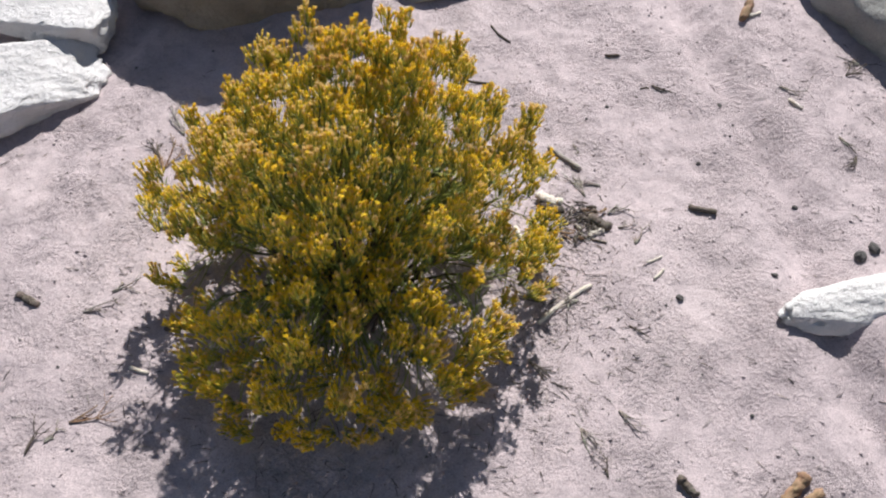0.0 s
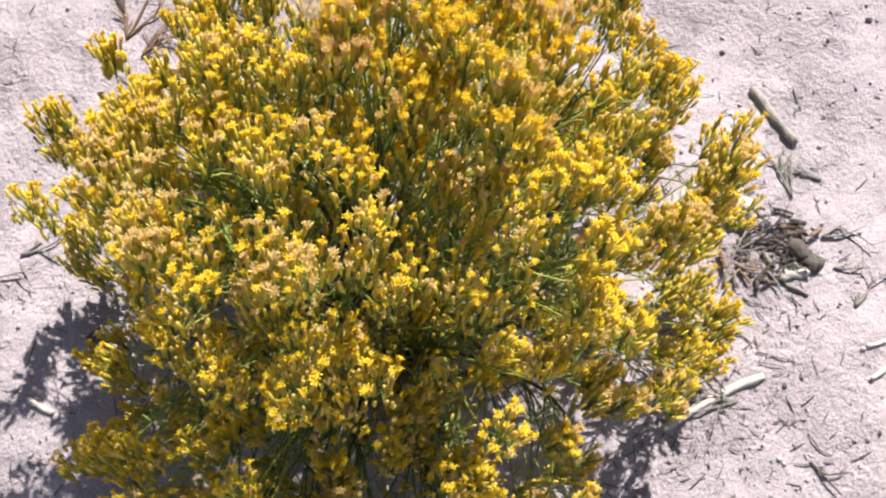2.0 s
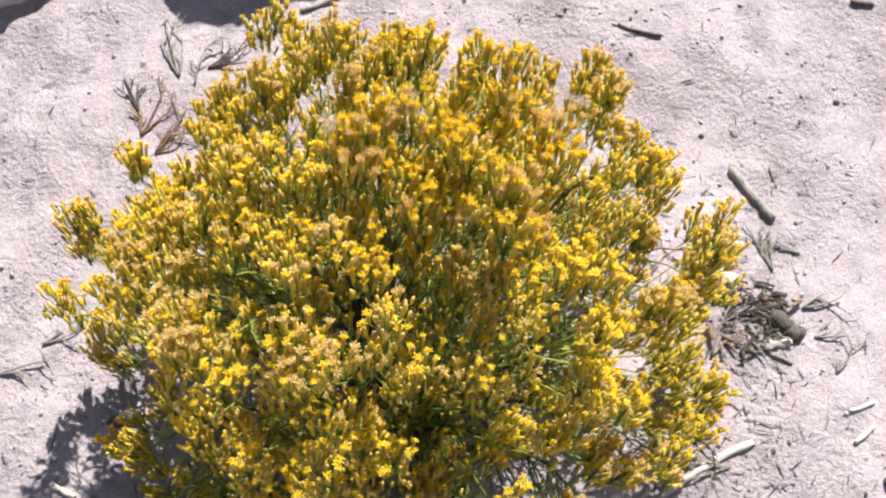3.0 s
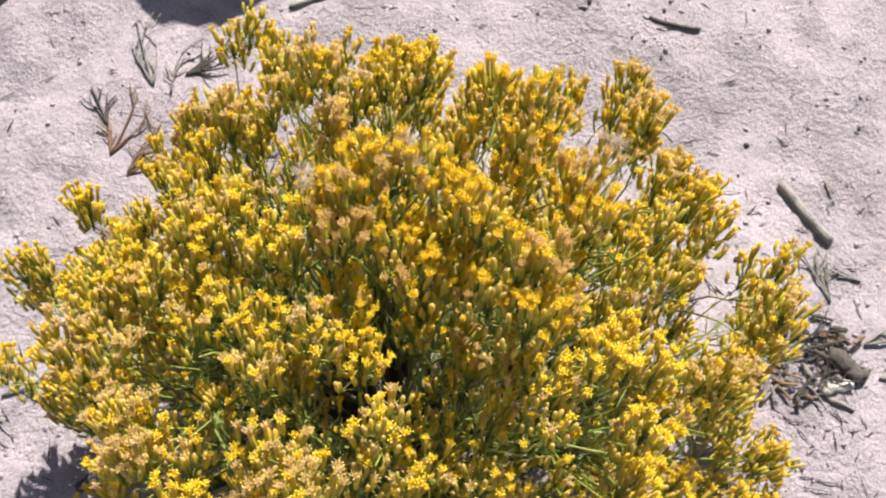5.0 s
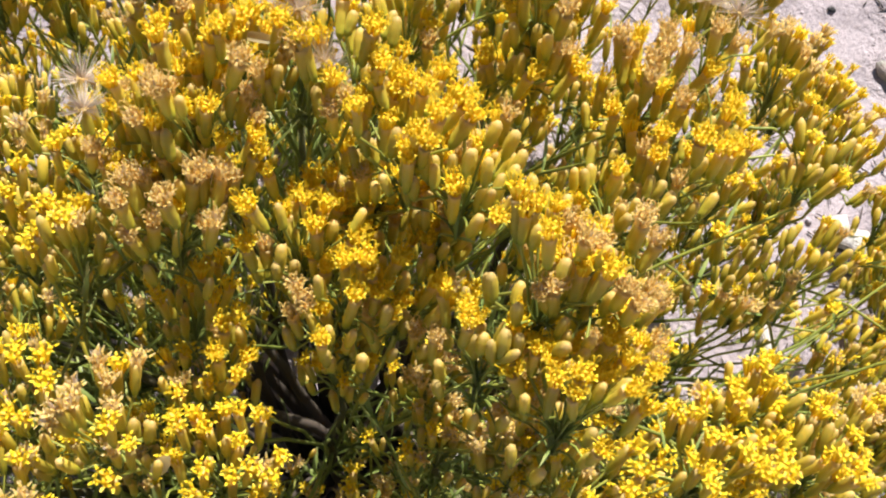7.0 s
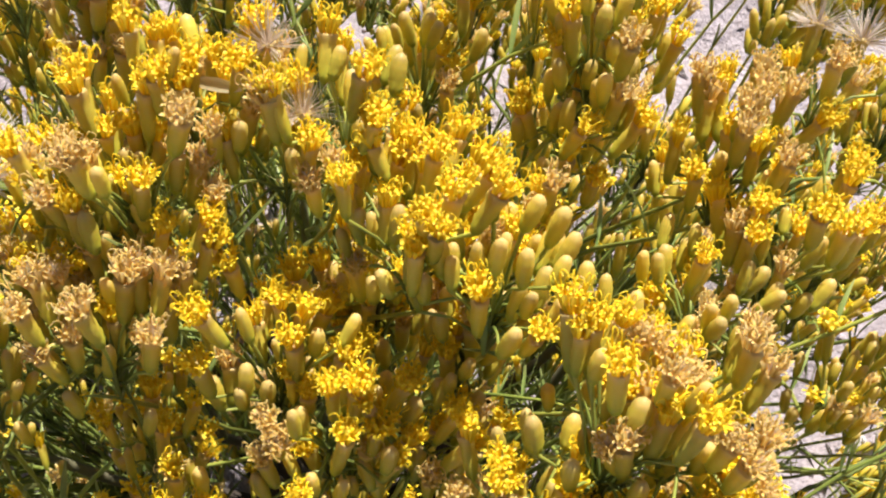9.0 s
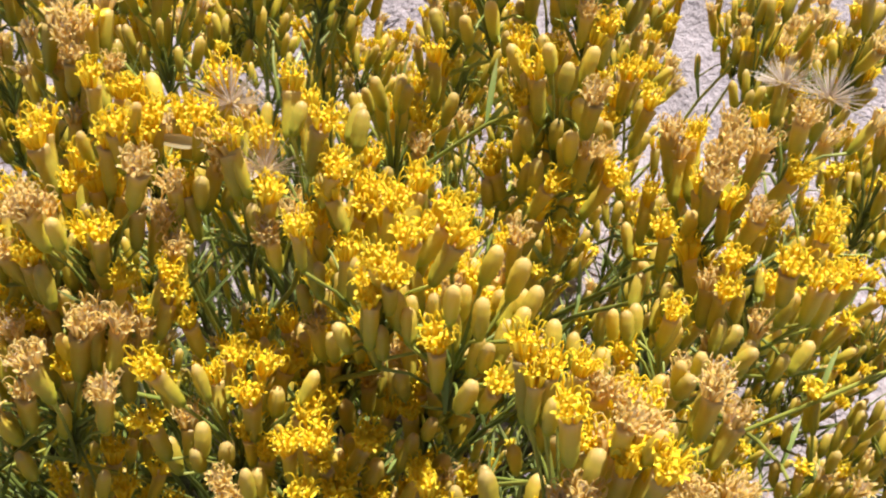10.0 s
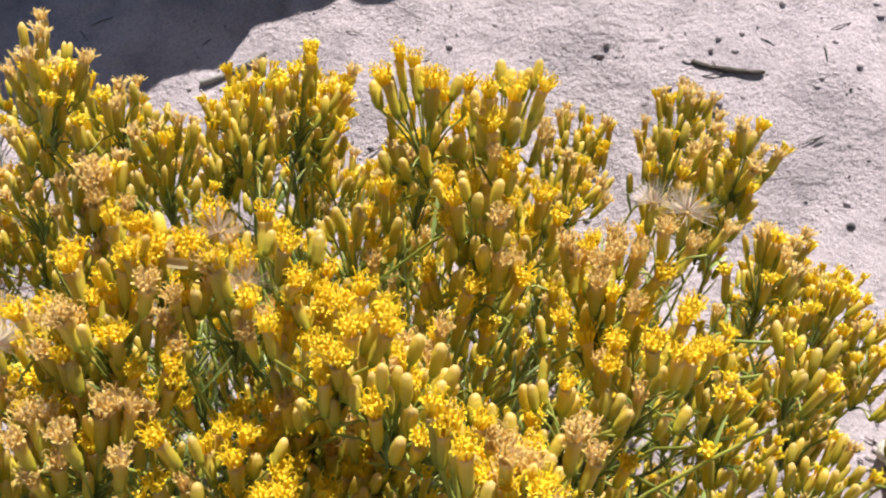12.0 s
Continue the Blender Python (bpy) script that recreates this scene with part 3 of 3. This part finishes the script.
def head(kind, fine, seed):
    """A flower head on z: 'bud', 'open', 'faded' or 'seed'. Materials: cup, petals, faded petals, hairs."""
    rnd = np.random.RandomState(seed)
    ln, r = rnd.uniform(0.0100, 0.0124), rnd.uniform(0.00165, 0.00205)
    b = Batch()
    if kind == "bud":
        ln *= rnd.uniform(0.8, 1.05)
    b.add(involucre(ln, r, kind == "bud", fine, seed))
    if kind in ("open", "faded"):
        n = 7 + rnd.randint(3) if fine else 6
        mat = 1 if kind == "open" else 2
        for k in range(n):
            a = k / n * 6.283 + rnd.uniform(-0.3, 0.3)
            tilt = rnd.uniform(0.14, 0.46) if k else 0.05
            d = (math.cos(a) * math.sin(tilt), math.sin(a) * math.sin(tilt), math.cos(tilt))
            at = (math.cos(a) * r * 0.55, math.sin(a) * r * 0.55, ln * rnd.uniform(0.86, 0.98))
            b.add(floret(fine, mat, rnd, kind == "faded"), turn_to(d, rnd.uniform(0, 6)), at)
    if kind in ("faded", "seed"):
        for k in range((26 if fine else 8) if kind == "faded" else (110 if fine else 40)):
            a, tilt = rnd.uniform(0, 6.28), (rnd.uniform(0, 0.6) if kind == "faded" else math.acos(rnd.uniform(-0.2, 1)))
            d = np.array([math.cos(a) * math.sin(tilt), math.sin(a) * math.sin(tilt), math.cos(tilt)])
            o, h = np.array([0, 0, ln * 0.93]) + d * r * 0.5, rnd.uniform(0.003, 0.005) if kind == "faded" else rnd.uniform(0.006, 0.009)
            b.add(ribbon([o, o + d * h], [0.00013, 0.00006] if fine else [0.0003, 0.0001], np.cross(d, (0.3, 0.6, 0.2)), 3))
    return b.piece()


HEAD_MATS = [INVOLUCRE, PETAL, FADED, PAPPUS]
FINE = {k: [head(k, True, 10 * i + n) for n in range(c)] for i, (k, c) in enumerate((("bud", 4), ("open", 6), ("faded", 4), ("seed", 1)))}
PLAIN = {k: [head(k, False, 10 * i + n) for n in range(c)] for i, (k, c) in enumerate((("bud", 4), ("open", 6), ("faded", 4), ("seed", 1)))}


def blade(length, width, seed):
    """A narrow folded leaf along z that bends outwards along x."""
    rnd = np.random.RandomState(seed)
    s = np.linspace(0, 1, 5)
    bow, twist = rnd.uniform(0.05, 0.4), rnd.uniform(-0.8, 0.8)
    mid = np.stack([bow * s**2 * length, 0 * s, s * length], 1)
    w = width * np.sin(np.pi * np.clip(s * 0.9 + 0.08, 0, 1)) ** 0.6
    a = twist * s
    side = np.stack([np.sin(a) * 0.4, np.cos(a), 0 * s], 1) * w[:, None]
    fold = np.stack([-0.35 * w, 0 * w, 0 * w], 1)
    v = np.concatenate([mid - side + fold * -1, mid, mid + side + fold * -1])
    k = 5
    t = np.array([q for c in (0, 1) for i in range(k - 1) for q in ((c * k + i, c * k + i + 1, c * k + k + i + 1), (c * k + i, c * k + k + i + 1, c * k + k + i))])
    return v, np.stack([np.repeat([0, 0.5, 1], k), np.tile(s, 3)], 1), t, np.zeros(len(t), int)


BLADES = [blade(SMALL.uniform(0.012, 0.024), SMALL.uniform(0.0006, 0.0011), n) for n in range(10)]


def reach(d):
    """Distance from the shrub's middle to its outline in the direction d."""
    q = Vector(d)
    lump = noise.noise(q * 2.3 + Vector((4.1, 0, 0))) * 0.07 + noise.noise(q * 5.0) * 0.10
    r = 0.368 + 0.026 * d[0] + 0.046 * d[2] - 0.024 * max(0.0, d[1]) * (1 - max(0.0, d[2]) ** 2)
    for c, wide, more in (((0.05, 0.58, 0.82), 0.36, 0.006), ((0.58, 0.36, 0.74), 0.25, 0.012), ((0.62, 0.35, 0.70), 0.25, 0.014), ((-0.37, 0.56, 0.74), 0.13, 0.04), ((-0.62, 0.40, 0.68), 0.2, -0.05),
                          ((-0.88, 0.15, 0.45), 0.25, 0.018), ((-0.72, -0.46, 0.52), 0.2, -0.09), ((-0.82, -0.48, -0.26), 0.45, 0.055), ((-0.2, -0.9, -0.35), 0.4, 0.035),
                          ((0.98, 0.0, 0.12), 0.22, 0.030), ((0.6, -0.78, -0.17), 0.3, -0.030), ((0.28, -0.60, 0.75), 0.22, -0.13), ((-0.25, -0.62, 0.74), 0.22, 0.015)):
        r += more * math.exp(-((np.linalg.norm(unit(c) - d) / wide) ** 2))
    if d[1] > 0.3:
        lump *= 0.55
    # a waist between the upper dome and the low skirt on the near side
    el, az = math.asin(max(-1.0, min(1.0, d[2]))), math.atan2(d[1], d[0])
    dip = math.exp(-(((math.degrees(el) - 29) / 12) ** 2)) * (1 / (1 + math.exp(12 * (d[1] + 0.18))))
    return r * (1 + lump) * (1 - 0.42 * dip)


CLUMP_RND = np.random.RandomState(14)
CLUMPS = []
for n in range(190):
    z = 1 - 2 * (n + 0.5) / 190
    CLUMPS.append(unit(np.array([math.cos(n * 2.399963) * math.sqrt(1 - z * z), math.sin(n * 2.399963) * math.sqrt(1 - z * z), z]) + CLUMP_RND.normal(0, 0.07, 3)))
CLUMPS = np.array(CLUMPS)
CLUMP_OUT = CLUMP_RND.uniform(-0.06, 0.06, 190)
CLUMP_TONE = CLUMP_RND.uniform(0, 1, 190)


def clump(d):
    """Which bunch of shoots a direction belongs to, and how far it is from the bunch's middle, in bunch radii."""
    far = np.linalg.norm(CLUMPS - d, axis=1)
    n = int(np.argmin(far))
    return n, far[n] / 0.135


def gap(d):
    """Whether the foliage is open in this direction."""
    for c, wide in (((-0.92, -0.32, 0.20), 0.24), ((-0.74, -0.48, 0.48), 0.20), ((-0.97, -0.1, 0.05), 0.22), ((0.86, -0.48, 0.0), 0.27), ((0.92, 0.20, 0.15), 0.10), ((0.26, -0.64, 0.72), 0.14)):
        if np.linalg.norm(unit(c) - d) < wide:
            return True
    return noise.noise(Vector(d) * 5.2 + Vector((0, 9, 2))) < -0.5


# Flowering tips that stand out, by their place and state: y yellow, t faded, b in bud, s gone to seed.
TOP_TIPS = (("y", 0.045, 0.033, 0.554), ("y", 0.065, 0.006, 0.549), ("b", 0.085, -0.004, 0.551), ("y", 0.110, -0.045, 0.557), ("t", 0.126, -0.040, 0.552),
            ("y", 0.093, -0.057, 0.528), ("y", 0.028, -0.016, 0.524), ("y", 0.043, -0.036, 0.513), ("t", -0.008, 0.016, 0.552), ("y", -0.021, 0.012, 0.543),
            ("s", 0.029, 0.029, 0.549), ("t", 0.152, 0.049, 0.522), ("s", 0.173, 0.059, 0.531), ("t", -0.016, -0.015, 0.528), ("y", 0.166, 0.023, 0.516))
SIDE_TIPS = (("y", 0.005, 0.041, 0.555), ("b", 0.118, -0.015, 0.520), ("b", 0.140, 0.004, 0.516), ("y", 0.120, -0.075, 0.535), ("y", 0.129, -0.092, 0.480), ("y", 0.002, -0.090, 0.480), ("t", -0.051, -0.152, 0.412), ("y", 0.034, -0.219, 0.372), ("y", -0.096, -0.370, 0.245), ("s", -0.048, 0.007, 0.536), ("y", 0.169, -0.089, 0.500), ("y", -0.068, -0.075, 0.505), ("t", -0.132, -0.061, 0.466), ("y", -0.120, -0.190, 0.440),
             ("y", 0.211, -0.120, 0.470), ("y", -0.082, -0.298, 0.290), ("y", 0.144, -0.252, 0.375))


def tips():
    """The places, ways and states of all flowering tips."""
    out = []
    for s, x, y, z in TOP_TIPS + SIDE_TIPS:
        p = np.array([x, y, z])
        out.append((p, unit(0.5 * unit(p - CENTRE) + LEAN), s))
    rnd = np.random.RandomState(3)
    total = 1640
    for k in range(total):
        z = 1 - 2 * (k + 0.5) / total
        if z < -0.42:
            break
        a = k * 2.399963
        d = unit(np.array([math.cos(a) * math.sqrt(1 - z * z), math.sin(a) * math.sqrt(1 - z * z), z]) + rnd.normal(0, 0.035, 3))
        n, off = clump(d)
        d = unit(d + (CLUMPS[n] - d) * 0.22)
        if gap(d) or (reach(d) < 0.30 and rnd.rand() < 0.45) or (off > 0.92 and rnd.rand() < 0.45):
            continue
        inner = rnd.rand() < 0.24
        p = CENTRE + d * reach(d) * (rnd.uniform(0.62, 0.88) if inner else 1.035 + CLUMP_OUT[n] - 0.13 * min(off, 1.2) ** 2 + rnd.uniform(-0.03, 0.03))
        under = p[2] - p[1] * math.tan(SLOPE)
        if under < 0.035 or min(np.linalg.norm(p - q[0]) for q in out[:32]) < 0.022:
            continue
        way = unit(0.55 * d + (1.0 if z > -0.05 else 0.6) * LEAN + rnd.normal(0, 0.08, 3))
        f = CLUMP_TONE[n] + rnd.uniform(-0.15, 0.15)
        s = "t" if f > 0.64 else ("b" if f < 0.24 else "y")
        out.append((p, way, "b" if inner and rnd.rand() < 0.6 else s))
    for k in range(680):
        a, z = rnd.uniform(0, 6.283), rnd.uniform(-0.1, 0.95)
        d = np.array([math.cos(a) * math.sqrt(1 - z * z), math.sin(a) * math.sqrt(1 - z * z), z])
        p = CENTRE + d * reach(d) * rnd.uniform(0.28, 0.76)
        if gap(d) or p[2] - p[1] * math.tan(SLOPE) < 0.06:
            continue
        out.append((p, unit(0.5 * d + LEAN + rnd.normal(0, 0.15, 3)), "i"))
    return out


def build_shrub():
    rnd = np.random.RandomState(8)
    shrub = tagged(new("rabbitbrush_shrub"), "domed yellow-flowering desert shrub with narrow green leaves on sand", "shrub")
    marks = tips()
    # main branches
    branches = []
    total = 76
    for k in range(total):
        z = 1 - 1.12 * (k + 0.5) / total
        a = k * 2.399963 + 0.4
        d = unit((math.cos(a) * math.sqrt(1 - z * z), math.sin(a) * math.sqrt(1 - z * z), z))
        foot = np.array([d[0] * 0.045, d[1] * 0.045, 0]) + np.append(rnd.normal(0, 0.022, 2), 0)
        foot[2] = foot[1] * math.tan(SLOPE) - 0.006
        end = CENTRE + d * reach(d) * rnd.uniform(0.62, 0.72)
        end[2] = max(end[2], end[1] * math.tan(SLOPE) + 0.03)
        pull = foot + np.array([d[0] * 0.07, d[1] * 0.07, 0.13 + 0.05 * z])
        pts = curve(foot, pull, end, 12) + np.cumsum(rnd.normal(0, 0.0045, (12, 3)), 0) * np.linspace(0, 1, 12)[:, None]
        b = Batch().add(tube(pts, np.linspace(rnd.uniform(0.0040, 0.0062), 0.0018, 12), 7))
        branches.append([d, pts, b, Batch()])
    ways = np.array([b[0] for b in branches])
    heads, leaves, twigs = [], [], []
    for n, (p, way, state) in enumerate(marks):
        d = unit(p - CENTRE)
        near = np.argsort(-(ways @ d))[:3]
        br = branches[near[rnd.randint(2)]]
        pts = br[1]
        start = pts[rnd.randint(6, 12)]
        size = np.linalg.norm(p - FOCUS)
        low = p - way * rnd.uniform(0.036, 0.048)
        stem = curve(start, start + (pts[-1] - pts[-3]) * 0.6 + (low - start) * 0.35, low, 8) + rnd.normal(0, 0.0010, (8, 3))
        b = Batch().add(tube(stem, np.linspace(0.0012, 0.0007, 8), 5, 0, cap=False))
        big = n < len(TOP_TIPS) + len(SIDE_TIPS)
        count = rnd.randint(26, 35) if big else rnd.randint(21, 31)
        if state in "si":
            count = 9 if state == "s" else rnd.randint(2, 5)
        wide = 0.021 if big else rnd.uniform(0.014, 0.021)
        rot = turn_to(way, rnd.uniform(0, 6))
        fork = [low, low + way * 0.006, low + way * 0.011]
        for k in range(count):
            a, rr = k * 2.4 + rnd.uniform(-0.4, 0.4), math.sqrt((k + 0.4) / count)
            deep = rnd.uniform(-0.030, 0.004)
            off = rot @ np.array([math.cos(a) * rr * wide, math.sin(a) * rr * wide, -0.007 * rr * rr + deep])
            aim = unit(way + rot[:, :2] @ np.array([math.cos(a), math.sin(a)]) * rr * 0.34 + rnd.normal(0, 0.11, 3))
            foot = p + off - aim * 0.010
            f = fork[rnd.randint(3)]
            b.add(tube(curve(f, f + way * 0.008 + (foot - f) * 0.3, foot, 4), [0.0005, 0.0005, 0.0004, 0.0006], 4 if size < 0.16 else 3, 0, cap=False))
            x = rnd.rand() * (0.75 if big else 1.0) if deep > -0.017 else rnd.uniform(0.5, 1.0)
            kind = {"y": "open" if x < 0.56 else "bud" if x < 0.94 else "faded", "t": "faded" if x < 0.55 else "open" if x < 0.70 else "bud",
                    "b": "bud" if x < 0.74 else "open" if x < 0.93 else "faded", "s": "seed" if k < 2 else "faded" if x < 0.6 else "open", "i": "bud" if x < 0.5 else "open" if x < 0.8 else "faded"}[state]
            heads.append((np.linalg.norm(foot - FOCUS), kind, rnd.randint(12), foot, turn_to(aim, rnd.uniform(0, 6)), rnd.uniform(0.95, 1.24)))
            if rnd.rand() < 0.35:
                leaves.append((np.linalg.norm(f - FOCUS), rnd.randint(10), f, turn_to(unit(way + rnd.normal(0, 0.5, 3)), rnd.uniform(0, 6)), rnd.uniform(0.4, 0.7)))
        for k in range(rnd.randint(3, 7) if state != "i" else 15):
            q = stem[rnd.randint(1, 8)]
            out = unit(rnd.normal(0, 1, 3))
            leaves.append((np.linalg.norm(q - FOCUS), rnd.randint(10), q, turn_to(unit(way * 0.9 + out * 0.6), rnd.uniform(0, 6)), rnd.uniform(0.7, 1.25)))
        twigs.append((size, b, br))
    twigs.sort(key=lambda q: q[0])
    made = []
    for d, pts, b, rest in branches:
        made.append(part("branch", b.mesh("branch", [BARK]), shrub, "greyish brown woody branch"))
    owner = {id(br): ob for br, ob in zip(branches, made)}
    for n, (_, b, br) in enumerate(twigs):
        if n < 290:
            part("flowering_stem", b.mesh("flowering_stem", [GREEN]), owner[id(br)], "thin green forked stem" if n == 0 else "")
        else:
            br[3].add(b.piece())
    for br, ob in zip(branches, made):
        if br[3].v:
            part("flowering_stems", br[3].mesh("flowering_stems", [GREEN]), ob, kind="stuff")
    # flower heads: the nearest singly, the others joined
    heads.sort(key=lambda q: q[0])
    shared = {(k, i): Batch().add(piece).mesh("flower_head", HEAD_MATS) for k, some in FINE.items() for i, piece in enumerate(some)}
    names = {"bud": "closed golden flower bud", "open": "open bright yellow flower head with curled styles", "faded": "faded tan flower head", "seed": "white fluffy seed head"}
    rest = Batch()
    for n, (far, kind, pick, at, rot, scale) in enumerate(heads):
        if n < 300 or kind == "seed":
            i = pick % len(FINE[kind])
            part("flower_head", shared[kind, i], shrub, names[kind], at, rot, scale)
        else:
            some = (FINE if far < 0.125 else PLAIN)[kind]
            rest.add(some[pick % len(some)], rot, at, scale)
    part("flower_heads", rest.mesh("flower_heads", HEAD_MATS), shrub, kind="stuff")
    leaves.sort(key=lambda q: q[0])
    shared = [Batch().add(b).mesh("leaf", [LEAF]) for b in BLADES]
    rest = Batch()
    for n, (far, pick, at, rot, scale) in enumerate(leaves):
        if n < 280:
            part("leaf", shared[pick], shrub, "", at, rot, scale)
        else:
            rest.add(BLADES[pick], rot, at, scale)
    part("leaves", rest.mesh("leaves", [LEAF]), shrub, "narrow grey-green leaves", kind="stuff")
    # two bleached leaves caught among the flowers
    dry = blade(0.020, 0.0024, 77)
    for at, d, s in (((-0.020, -0.105, 0.480), (0.5, 0.3, 0.55), 1.1), ((0.004, 0.030, 0.543), (1, -0.1, 0.05), 0.75)):
        part("dry_leaf", Batch().add(dry).mesh("dry_leaf", [DRYLEAF]), shrub, "bleached dry leaf", at, turn_to(d, 0.8), s)
    return shrub


build_shrub()
